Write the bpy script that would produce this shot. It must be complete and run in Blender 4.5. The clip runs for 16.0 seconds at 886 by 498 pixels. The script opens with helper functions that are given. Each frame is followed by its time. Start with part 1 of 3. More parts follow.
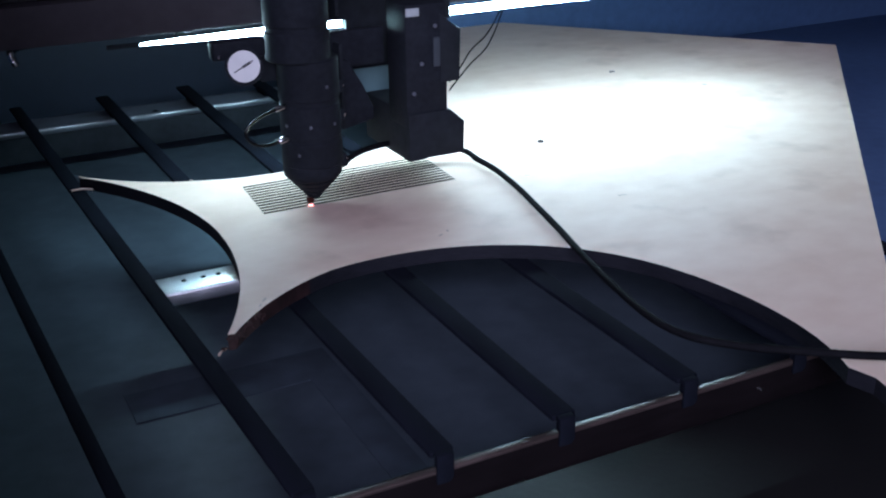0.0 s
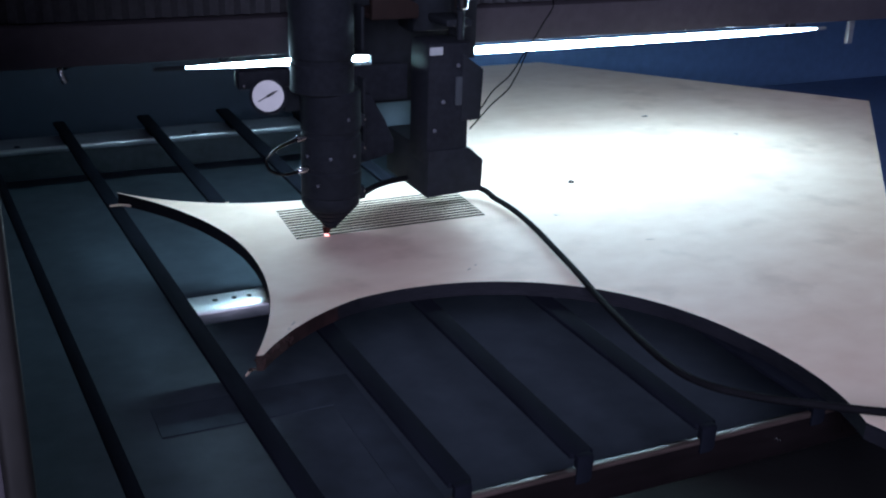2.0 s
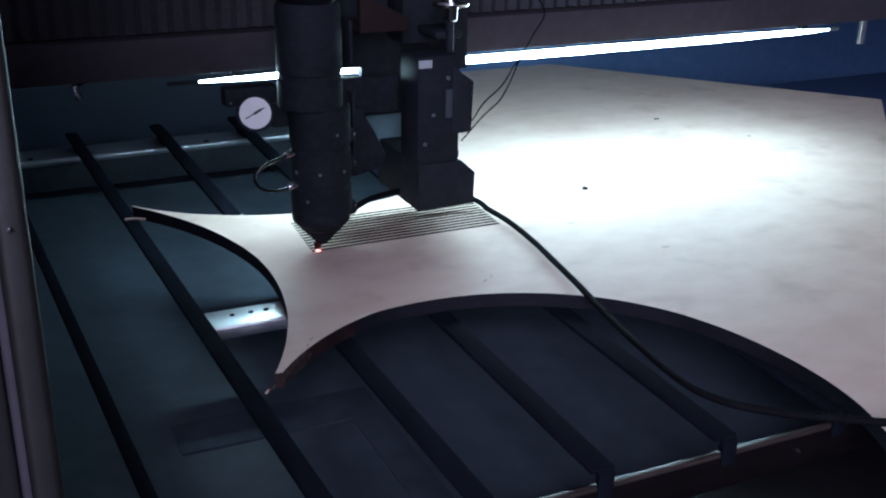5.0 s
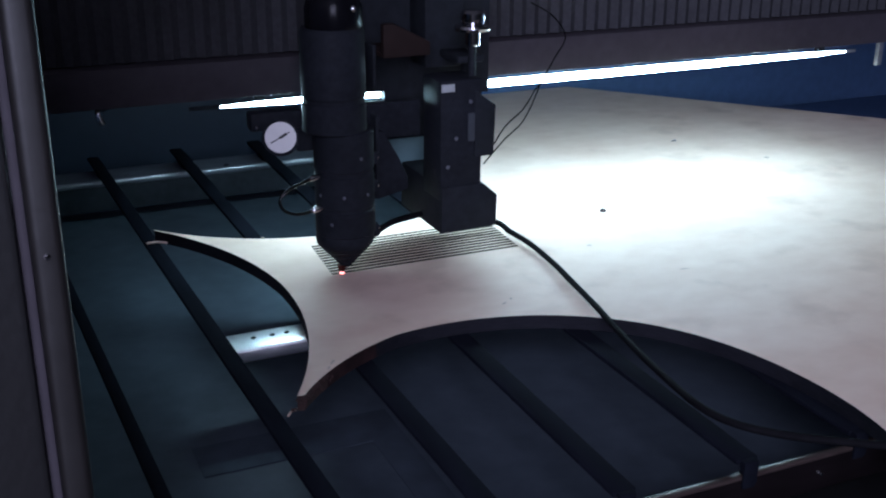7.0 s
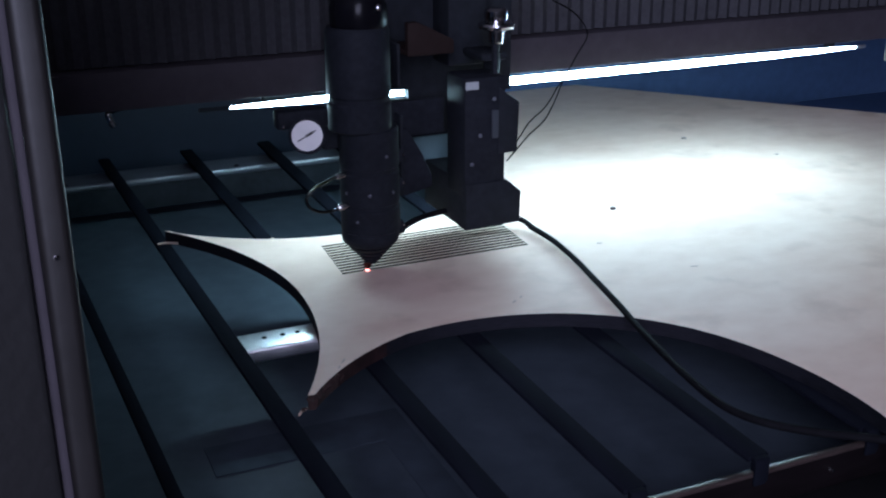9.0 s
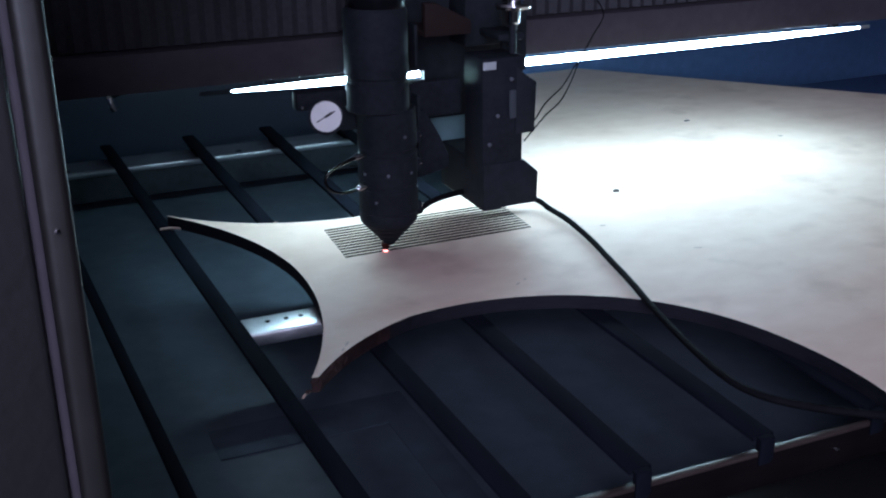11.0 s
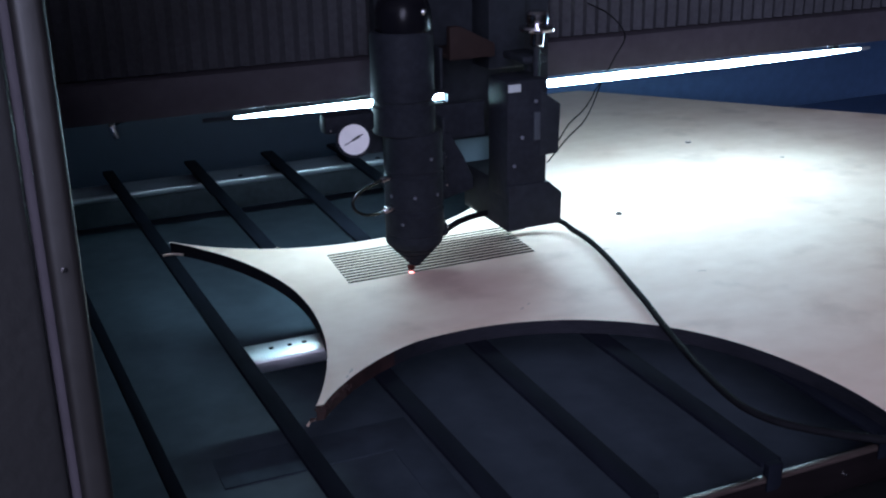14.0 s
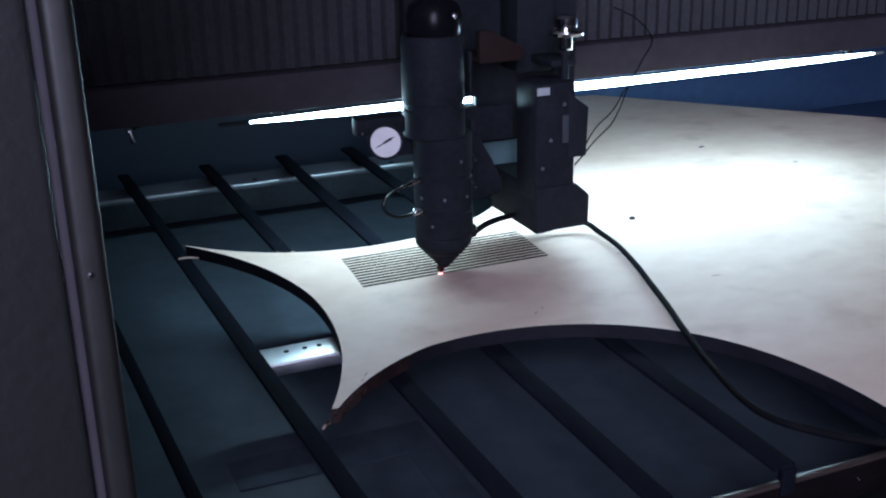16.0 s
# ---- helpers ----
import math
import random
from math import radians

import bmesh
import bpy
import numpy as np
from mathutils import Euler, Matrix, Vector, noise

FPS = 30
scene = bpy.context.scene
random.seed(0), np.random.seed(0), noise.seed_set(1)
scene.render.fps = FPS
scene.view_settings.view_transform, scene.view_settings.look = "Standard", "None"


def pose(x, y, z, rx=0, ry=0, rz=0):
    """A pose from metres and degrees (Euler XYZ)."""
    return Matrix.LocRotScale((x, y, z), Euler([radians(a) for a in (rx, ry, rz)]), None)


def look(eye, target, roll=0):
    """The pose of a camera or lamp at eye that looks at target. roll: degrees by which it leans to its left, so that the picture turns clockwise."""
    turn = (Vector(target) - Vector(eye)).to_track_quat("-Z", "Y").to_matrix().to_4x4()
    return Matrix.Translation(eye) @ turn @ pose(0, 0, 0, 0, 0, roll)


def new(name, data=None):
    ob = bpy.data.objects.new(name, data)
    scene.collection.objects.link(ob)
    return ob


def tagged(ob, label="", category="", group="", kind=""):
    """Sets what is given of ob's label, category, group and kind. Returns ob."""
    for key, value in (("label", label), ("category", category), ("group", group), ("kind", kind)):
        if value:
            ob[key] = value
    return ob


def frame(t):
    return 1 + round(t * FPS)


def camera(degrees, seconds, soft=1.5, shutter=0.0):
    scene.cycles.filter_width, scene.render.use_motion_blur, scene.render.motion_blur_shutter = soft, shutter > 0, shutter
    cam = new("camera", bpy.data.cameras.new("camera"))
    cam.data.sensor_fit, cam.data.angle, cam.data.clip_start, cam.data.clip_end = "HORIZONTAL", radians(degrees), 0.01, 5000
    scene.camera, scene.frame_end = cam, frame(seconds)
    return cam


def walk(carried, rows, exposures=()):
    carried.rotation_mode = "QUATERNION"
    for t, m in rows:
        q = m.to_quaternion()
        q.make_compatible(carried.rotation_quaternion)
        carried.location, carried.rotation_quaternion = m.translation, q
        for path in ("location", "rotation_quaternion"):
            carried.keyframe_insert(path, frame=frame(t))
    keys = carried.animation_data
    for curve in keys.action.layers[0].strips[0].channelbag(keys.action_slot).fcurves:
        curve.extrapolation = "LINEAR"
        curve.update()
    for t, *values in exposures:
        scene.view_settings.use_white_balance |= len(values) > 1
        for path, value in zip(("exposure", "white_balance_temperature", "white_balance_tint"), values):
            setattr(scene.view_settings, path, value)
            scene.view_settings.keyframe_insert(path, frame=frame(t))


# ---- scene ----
cam = camera(44.0, 16.0, soft=2.2)
PATH = [
    (0, (-0.334, -1.093, 0.578), (0.499, 0.551, -0.197), -0.9),
    (0.5, (-0.332, -1.099, 0.579), (0.501, 0.561, -0.162), -1.2),
    (1, (-0.334, -1.101, 0.579), (0.507, 0.555, -0.165), -0.3),
    (1.5, (-0.341, -1.104, 0.59), (0.487, 0.565, -0.136), 0.6),
    (2, (-0.346, -1.106, 0.587), (0.458, 0.577, -0.135), 1.7),
    (2.5, (-0.346, -1.103, 0.586), (0.432, 0.589, -0.144), 0.9),
    (3, (-0.344, -1.095, 0.58), (0.425, 0.587, -0.181), 0.3),
    (3.5, (-0.344, -1.097, 0.581), (0.442, 0.57, -0.196), -0.2),
    (4, (-0.346, -1.093, 0.59), (0.456, 0.575, -0.168), 0.5),
    (6.5, (-0.356, -1.102, 0.608), (0.414, 0.603, -0.098), 0.7),
    (7, (-0.357, -1.1, 0.608), (0.411, 0.61, -0.088), 0.3),
    (7.5, (-0.357, -1.103, 0.609), (0.413, 0.607, -0.084), 0.7),
    (8, (-0.357, -1.103, 0.609), (0.401, 0.616, -0.078), 0.5),
    (8.5, (-0.356, -1.103, 0.609), (0.402, 0.616, -0.077), 0.2),
    (9, (-0.356, -1.102, 0.608), (0.393, 0.616, -0.089), -0.3),
    (11.5, (-0.356, -1.101, 0.601), (0.386, 0.611, -0.118), -0.9),
    (12, (-0.356, -1.101, 0.605), (0.39, 0.617, -0.095), -1.3),
    (12.5, (-0.358, -1.095, 0.607), (0.386, 0.627, -0.087), -0.5),
    (13, (-0.356, -1.093, 0.607), (0.387, 0.636, -0.07), -0.5),
    (13.5, (-0.357, -1.092, 0.607), (0.386, 0.635, -0.074), -1.0),
    (14, (-0.357, -1.096, 0.606), (0.389, 0.63, -0.078), -1.1),
    (14.5, (-0.36, -1.094, 0.608), (0.373, 0.639, -0.07), -1.0),
    (15, (-0.359, -1.097, 0.608), (0.361, 0.644, -0.063), -1.0),
    (15.5, (-0.364, -1.096, 0.608), (0.348, 0.646, -0.068), -0.7),
    (16, (-0.362, -1.099, 0.609), (0.366, 0.636, -0.069), -1.2),
]
walk(cam, [(t, look(eye, target, roll)) for t, eye, target, roll in PATH], [(0.0, 0.92), (1.0, 0.85), (3.0, 0.72), (4.0, 0.72), (8.0, 0.58), (12.0, 0.62), (16.0, 0.72)])

from mathutils import geometry

# ---- world and light ----
world = bpy.data.worlds.new("overcast_yard")
scene.world = world
world.use_nodes = True
back = world.node_tree.nodes["Background"]
back.inputs[0].default_value = (0.62, 0.68, 1.0, 1)
back.inputs[1].default_value = 0.6

# added fill lamp: daylight from an unseen, assumed high window behind the camera
day = bpy.data.lights.new("fill_daylight", "AREA")
day.shape, day.size, day.size_y = "RECTANGLE", 1.9, 1.9
day.energy, day.color = 80.0, (0.66, 0.68, 1.0)
day_ob = new("fill_daylight", day)
day_ob.matrix_world = pose(-1.45, -2.84, 1.55, 90, 0, 0)

TOP = 0.15          # top of the plywood sheet
THICK = 0.015       # its thickness
SLAT_TOP = TOP - THICK
RAIL_TOP = 0.12


# ---- materials ----
def material(name, base, rough=0.5, metal=0.0, vary=0.25, grain=60.0, stain=6.0, bump=0.15, spec=0.5, stretch=(1, 1, 1), tint=None, smudge=0.0):
    """A surface with grain and stains at two scales, in object space."""
    m = bpy.data.materials.new(name)
    m.use_nodes = True
    nt = m.node_tree
    b = nt.nodes["Principled BSDF"]
    co = nt.nodes.new("ShaderNodeTexCoord")
    mp = nt.nodes.new("ShaderNodeMapping")
    mp.inputs["Scale"].default_value = stretch
    nt.links.new(co.outputs["Object"], mp.inputs["Vector"])
    fine = nt.nodes.new("ShaderNodeTexNoise")
    fine.inputs["Scale"].default_value, fine.inputs["Detail"].default_value = grain, 6
    wide = nt.nodes.new("ShaderNodeTexNoise")
    wide.inputs["Scale"].default_value, wide.inputs["Detail"].default_value = stain, 4
    nt.links.new(mp.outputs[0], fine.inputs["Vector"])
    nt.links.new(co.outputs["Object"], wide.inputs["Vector"])
    mix = nt.nodes.new("ShaderNodeMix")
    mix.data_type = "RGBA"
    dark = tuple(c * (1 - vary) for c in base)
    lite = tuple(min(1, c * (1 + vary)) for c in (tint or base))
    mix.inputs["A"].default_value, mix.inputs["B"].default_value = (*dark, 1), (*lite, 1)
    add = nt.nodes.new("ShaderNodeMath")
    add.operation = "MULTIPLY_ADD"
    add.inputs[1].default_value = 0.5
    half = nt.nodes.new("ShaderNodeMath")
    half.operation = "MULTIPLY"
    half.inputs[1].default_value = 0.5
    nt.links.new(wide.outputs[0], half.inputs[0])
    nt.links.new(fine.outputs[0], add.inputs[0])
    nt.links.new(half.outputs[0], add.inputs[2])
    ramp = nt.nodes.new("ShaderNodeMapRange")
    ramp.inputs["From Min"].default_value, ramp.inputs["From Max"].default_value = 0.32, 0.68
    nt.links.new(add.outputs[0], ramp.inputs["Value"])
    nt.links.new(ramp.outputs[0], mix.inputs["Factor"])
    if smudge:
        blot = nt.nodes.new("ShaderNodeTexNoise")
        blot.inputs["Scale"].default_value, blot.inputs["Detail"].default_value = 13, 5
        nt.links.new(co.outputs["Object"], blot.inputs["Vector"])
        mask = nt.nodes.new("ShaderNodeMapRange")
        mask.interpolation_type = "SMOOTHSTEP"
        mask.inputs["From Min"].default_value, mask.inputs["From Max"].default_value = 0.54, 0.74
        mask.inputs["To Max"].default_value = smudge
        nt.links.new(blot.outputs[0], mask.inputs["Value"])
        dirty = nt.nodes.new("ShaderNodeMix")
        dirty.data_type = "RGBA"
        dirty.inputs["B"].default_value = (*[c * f for c, f in zip(base, (0.55, 0.50, 0.48))], 1)
        nt.links.new(mask.outputs[0], dirty.inputs["Factor"])
        nt.links.new(mix.outputs["Result"], dirty.inputs["A"])
        nt.links.new(dirty.outputs["Result"], b.inputs["Base Color"])
    else:
        nt.links.new(mix.outputs["Result"], b.inputs["Base Color"])
    rr = nt.nodes.new("ShaderNodeMapRange")
    rr.inputs["To Min"].default_value, rr.inputs["To Max"].default_value = max(0.03, rough - 0.1), min(1, rough + 0.1)
    nt.links.new(wide.outputs[0], rr.inputs["Value"])
    nt.links.new(rr.outputs[0], b.inputs["Roughness"])
    b.inputs["Metallic"].default_value = metal
    b.inputs["Specular IOR Level"].default_value = spec
    if bump:
        bp = nt.nodes.new("ShaderNodeBump")
        bp.inputs["Strength"].default_value, bp.inputs["Distance"].default_value = bump, 0.001
        nt.links.new(fine.outputs[0], bp.inputs["Height"])
        nt.links.new(bp.outputs[0], b.inputs["Normal"])
    return m


def glow(name, colour, strength):
    m = bpy.data.materials.new(name)
    m.use_nodes = True
    b = m.node_tree.nodes["Principled BSDF"]
    b.inputs["Base Color"].default_value = (0.8, 0.8, 0.8, 1)
    b.inputs["Emission Color"].default_value = (*colour, 1)
    b.inputs["Emission Strength"].default_value = strength
    return m


LAMP = glow("lit_diffuser", (0.56, 0.90, 1.12), 89.0)
SPARK = glow("laser_spark", (1.0, 0.30, 0.30), 2.2)
PLY = material("birch_plywood", (0.725, 0.515, 0.405), 0.55, vary=0.055, grain=24, stain=5, bump=0.10, stretch=(1.0, 1.5, 1), tint=(0.755, 0.585, 0.48), spec=0.12, smudge=0.32)
CHAR = material("charred_ply_edge", (0.009, 0.011, 0.016), 0.7, vary=0.5, grain=90, stain=14, bump=0.4, stretch=(1, 1, 8), tint=(0.012, 0.012, 0.016), spec=0.12)
BROWNED = material("browned_ply_edge", (0.013, 0.011, 0.013), 0.7, vary=0.6, grain=60, stain=30, bump=0.4, tint=(0.026, 0.013, 0.013), spec=0.12)
SINGED = material("singed_red_brown_ply", (0.0189, 0.0070, 0.0059), 0.7, vary=0.5, grain=160, stain=60, bump=0.5, tint=(0.0324, 0.0135, 0.0113))
SCORCH = material("scorched_groove", (0.008, 0.007, 0.006), 0.9, vary=0.6, grain=40, stain=22, bump=0.3, tint=(0.013, 0.0115, 0.009), spec=0.1)
TRAY = material("blue_grey_tray_paint", (0.0558, 0.072, 0.09), 0.6, spec=0.15, vary=0.25, grain=35, stain=4, bump=0.1)
# the tray's blue-grey, darkened to stand for shadow
TRAY_SHADE = material("tray_shadow_colour", (0.0478, 0.0616, 0.0782), 0.8, spec=0.08, vary=0.3, grain=30, stain=7, bump=0.1)
# cabinet blue with the dimness beyond the lamp's end put into its colour
DIM_BLUE = material("dimmed_blue_paint", (0.0059, 0.0099, 0.0238), 0.6, vary=0.2, grain=50, stain=3, bump=0.08)
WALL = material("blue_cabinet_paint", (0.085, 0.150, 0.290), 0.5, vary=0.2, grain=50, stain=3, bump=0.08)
SLAT = material("dark_slat_steel", (0.0064, 0.0077, 0.0123), 0.9, spec=0.05, metal=0.0, vary=0.35, grain=80, stain=12, bump=0.3, stretch=(1, 0.2, 1))
STEEL = material("brushed_rail_steel", (0.40, 0.42, 0.43), 0.34, metal=0.75, vary=0.25, grain=120, stain=18, bump=0.2, stretch=(0.1, 4, 1))
RAILD = material("dark_rail_paint", (0.0068, 0.0051, 0.0057), 0.3, vary=0.3, grain=120, stain=16, bump=0.1, stretch=(0.2, 2, 2), spec=0.15)
FLAT = material("polished_flat_bar", (0.90, 0.91, 0.92), 0.36, metal=1.0, vary=0.08, grain=150, stain=60, bump=0.04)
BLACK = material("black_anodised", (0.0166, 0.0186, 0.0239), 0.6, spec=0.06, vary=0.3, grain=140, stain=20, bump=0.1)
PLATE = material("carriage_black_paint", (0.0166, 0.0192, 0.0239), 0.65, spec=0.10, vary=0.3, grain=90, stain=14, bump=0.12)
RUBBER = material("black_rubber", (0.0074, 0.0074, 0.0089), 0.75, spec=0.03, vary=0.3, grain=100, stain=20, bump=0.1)
CLOTH = material("bellows_fabric", (0.0412, 0.0412, 0.0463), 0.85, spec=0.2, vary=0.3, grain=160, stain=9, bump=0.3)
BEAM = material("beam_grey_paint", (0.0418, 0.0364, 0.0434), 0.65, spec=0.2, vary=0.2, grain=70, stain=5, bump=0.12)
GLOSS = material("glossy_black_cap", (0.006, 0.006, 0.008), 0.22, spec=0.12, vary=0.2, grain=60, stain=20, bump=0.0)
CHROME = material("polished_steel", (0.55, 0.54, 0.55), 0.16, metal=1.0, vary=0.06, grain=60, stain=20, bump=0.0)
COPPER = material("copper_nozzle", (0.10, 0.034, 0.032), 0.35, metal=1.0, vary=0.2, grain=120, stain=40, bump=0.1)
DIAL = material("gauge_dial_white", (0.80, 0.78, 0.76), 0.5, vary=0.05, grain=60, stain=40, bump=0.0)
PALE = material("pale_plate_paint", (0.42, 0.45, 0.46), 0.5, vary=0.1, grain=60, stain=30, bump=0.0)
INK = material("black_ink", (0.02, 0.02, 0.02), 0.6, vary=0.1, bump=0.0)
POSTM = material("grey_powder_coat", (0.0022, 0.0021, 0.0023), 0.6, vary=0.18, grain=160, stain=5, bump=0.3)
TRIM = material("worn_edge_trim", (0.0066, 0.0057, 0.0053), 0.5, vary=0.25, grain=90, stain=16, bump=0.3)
EDGE_SHINE = material("rail_edge_highlight", (0.126, 0.0918, 0.0837), 0.42, metal=0.7, vary=0.4, grain=120, stain=14, bump=0.2, stretch=(0.3, 3, 1))
HOSE = material("glossy_black_hose", (0.005, 0.005, 0.006), 0.18, spec=0.25, vary=0.2, grain=100, stain=20, bump=0.0)
TEAL = material("teal_grey_plate_paint", (0.12, 0.205, 0.215), 0.6, vary=0.15, grain=60, stain=12, bump=0.1, spec=0.2)
GREYP = material("slate_grey_plate_paint", (0.045, 0.0533, 0.063), 0.6, vary=0.15, grain=60, stain=12, bump=0.1, spec=0.2)
GREYR = material("dull_grey_rail", (0.119, 0.1288, 0.154), 0.5, metal=0.4, vary=0.3, grain=120, stain=18, bump=0.2, stretch=(0.1, 4, 1))
GROUND = material("workshop_concrete", (0.20, 0.19, 0.18), 0.8, vary=0.2, grain=20, stain=2, bump=0.2)
PLASTER = material("grey_wall_plaster", (0.20, 0.195, 0.20), 0.9, vary=0.12, grain=30, stain=1.5, bump=0.2, spec=0.2)
BROWN = material("brown_bracket_paint", (0.0224, 0.0144, 0.0132), 0.7, spec=0.1, vary=0.2, grain=60, stain=10, bump=0.1)
FAINT = material("faint_knot", (0.54, 0.405, 0.33), 0.7, vary=0.2, bump=0.1)
KNOT = material("dark_knot", (0.04, 0.03, 0.028), 0.8, vary=0.3, bump=0.2)


# ---- mesh helpers ----
def smooth(me, angle=35):
    for p in me.polygons:
        p.use_smooth = True
    me.set_sharp_from_angle(angle=radians(angle))


def part(name, bm, mat, parent=None, label="", soft=True):
    me = bpy.data.meshes.new(name)
    bmesh.ops.recalc_face_normals(bm, faces=bm.faces)
    bm.to_mesh(me)
    bm.free()
    me.materials.append(mat)
    if soft:
        smooth(me)
    ob = new(name, me)
    ob.parent = parent
    if label:
        tagged(ob, label)
    return ob


def box(x0, x1, y0, y1, z0, z1, bevel=0.002, bm=None, seg=2):
    bm = bm or bmesh.new()
    m = Matrix.LocRotScale(((x0 + x1) / 2, (y0 + y1) / 2, (z0 + z1) / 2), None, (x1 - x0, y1 - y0, z1 - z0))
    vs = bmesh.ops.create_cube(bm, size=1, matrix=m)["verts"]
    if bevel:
        es = list({e for v in vs for e in v.link_edges})
        bmesh.ops.bevel(bm, geom=es, offset=bevel, segments=seg, profile=0.5, affect="EDGES")
    return bm


def prism(outline, y0, y1, bevel=0.0015, bm=None):
    """An outline in x and z, drawn out along y."""
    bm = bm or bmesh.new()
    a = [bm.verts.new((x, y0, z)) for x, z in outline]
    b = [bm.verts.new((x, y1, z)) for x, z in outline]
    bm.faces.new(a)
    bm.faces.new(b[::-1])
    n = len(a)
    for i in range(n):
        bm.faces.new((a[i], b[i], b[(i + 1) % n], a[(i + 1) % n]))
    if bevel:
        bmesh.ops.bevel(bm, geom=list(bm.edges), offset=bevel, segments=2, profile=0.5, affect="EDGES")
    return bm


def lathe(profile, m=None, steps=40, bm=None):
    """A turned body: pairs of radius and height about z, closed at both ends."""
    bm = bm or bmesh.new()
    m = m or Matrix()
    rings = []
    for r, z in profile:
        rings.append([bm.verts.new(m @ Vector((r * math.cos(a), r * math.sin(a), z))) for a in (2 * math.pi * k / steps for k in range(steps))])
    for lo, hi in zip(rings, rings[1:]):
        for k in range(steps):
            bm.faces.new((lo[k], lo[(k + 1) % steps], hi[(k + 1) % steps], hi[k]))
    bm.faces.new(rings[0][::-1])
    bm.faces.new(rings[-1])
    return bm


def spline(points, per=8):
    """A smooth line through the points."""
    ps = [Vector(p) for p in points]
    ps = [2 * ps[0] - ps[1], *ps, 2 * ps[-1] - ps[-2]]
    out = []
    for i in range(1, len(ps) - 2):
        a, b, c, d = ps[i - 1:i + 3]
        for k in range(per):
            t = k / per
            out.append(0.5 * (2 * b + (c - a) * t + (2 * a - 5 * b + 4 * c - d) * t * t + (3 * b - a - 3 * c + d) * t ** 3))
    return [*out, ps[-2]]


def tube(points, radius, steps=12, per=8, bm=None):
    bm = bm or bmesh.new()
    line = spline(points, per)
    rings = []
    side = Vector((0, 0, 1))
    for i, p in enumerate(line):
        d = (line[min(i + 1, len(line) - 1)] - line[max(i - 1, 0)]).normalized()
        u = d.cross(side if abs(d.dot(side)) < 0.95 else Vector((1, 0, 0))).normalized()
        v = d.cross(u)
        rings.append([bm.verts.new(p + radius * (math.cos(a) * u + math.sin(a) * v)) for a in (2 * math.pi * k / steps for k in range(steps))])
    for lo, hi in zip(rings, rings[1:]):
        for k in range(steps):
            bm.faces.new((lo[k], lo[(k + 1) % steps], hi[(k + 1) % steps], hi[k]))
    bm.faces.new(rings[0][::-1])
    bm.faces.new(rings[-1])
    return bm


def empty(name, x, y, z):
    ob = new(name)
    ob.empty_display_size = 0.05
    ob.location = (x, y, z)
    return ob


# ---- the setting ----
tagged(part("ground", box(-3.2, 5.2, -3.0, 3.2, -0.80, -0.75, 0), GROUND), "grey concrete workshop floor under the laser cutter", "floor", kind="structure")
# unseen ceiling and walls, added to bounce the fill and limit its opening
tagged(part("ceiling", box(-3.2, 5.2, -3.0, 3.2, 2.70, 2.80, 0), PLASTER), "unseen grey plastered ceiling, added to close the room", "ceiling", kind="structure")
for name, span in (("wall_west", (-3.2, -3.0, -2.8, 3.0, -0.75, 2.70)), ("wall_east", (5.0, 5.2, -2.8, 3.0, -0.75, 2.70)), ("wall_north", (-3.2, 5.2, 3.0, 3.2, -0.75, 2.70)),
                   ("wall_south", (-3.2, 5.2, -3.0, -2.8, -0.75, 0.55)), ("wall_south_top", (-3.2, 5.2, -3.0, -2.8, 2.55, 2.70)),
                   ("wall_south_pier", (-3.2, -2.45, -3.0, -2.8, 0.55, 2.55)), ("wall_south_end", (-0.45, 5.2, -3.0, -2.8, 0.55, 2.55))):
    tagged(part(name, box(*span, 0), PLASTER), "unseen plain grey plastered wall, added to close the room", "wall", kind="structure")
tagged(part("machine_base", box(-0.80, 1.95, -0.72, 0.86, -0.75, 0.039, 0.004), WALL), "blue painted steel base of the laser cutter", "machine base", kind="structure")
tagged(part("tray_floor", box(-0.78, 1.93, -0.68, 0.86, 0.041, 0.045, 0), TRAY), "dark blue-grey painted steel tray below the slats", "tray", kind="structure")
tagged(part("floor_panel", box(0.60, 1.928, -0.417, 0.795, 0.046, 0.057, 0.002), WALL), "flat dark blue steel floor panel beside the slats", "panel", kind="structure")
# one blue back wall: dim left and lamp-lit right are two colours
tagged(part("wall_back", box(-0.80, 0.45, 0.80, 0.84, 0.0, 0.75, 0.002), DIM_BLUE), "left part of the cutter's blue back panel, coloured darker for its dimness", "panel", kind="structure")
tagged(part("wall_back_right", box(0.453, 1.93, 0.80, 0.84, 0.0, 0.75, 0.002), WALL), "right part of the cutter's blue back panel, coloured brighter for the lamp's light", "panel", kind="structure")
tagged(part("wall_right", box(1.93, 1.97, -0.70, 0.86, -0.004, 0.75, 0.002), WALL), "dark blue painted side panel of the cutter", "panel", kind="structure")
tagged(part("wall_left", box(-0.84, -0.80, -0.70, 0.86, -0.004, 0.75, 0.002), WALL), "dark blue painted side panel of the cutter", "panel", kind="structure")
tagged(part("wall_front", box(-0.80, 1.95, -0.72, -0.68, -0.004, 0.07, 0.002), DIM_BLUE), "low blue front lip of the cutter's tray", "panel", kind="structure")


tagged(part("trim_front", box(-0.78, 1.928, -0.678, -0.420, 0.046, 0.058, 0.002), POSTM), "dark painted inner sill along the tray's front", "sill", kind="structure")


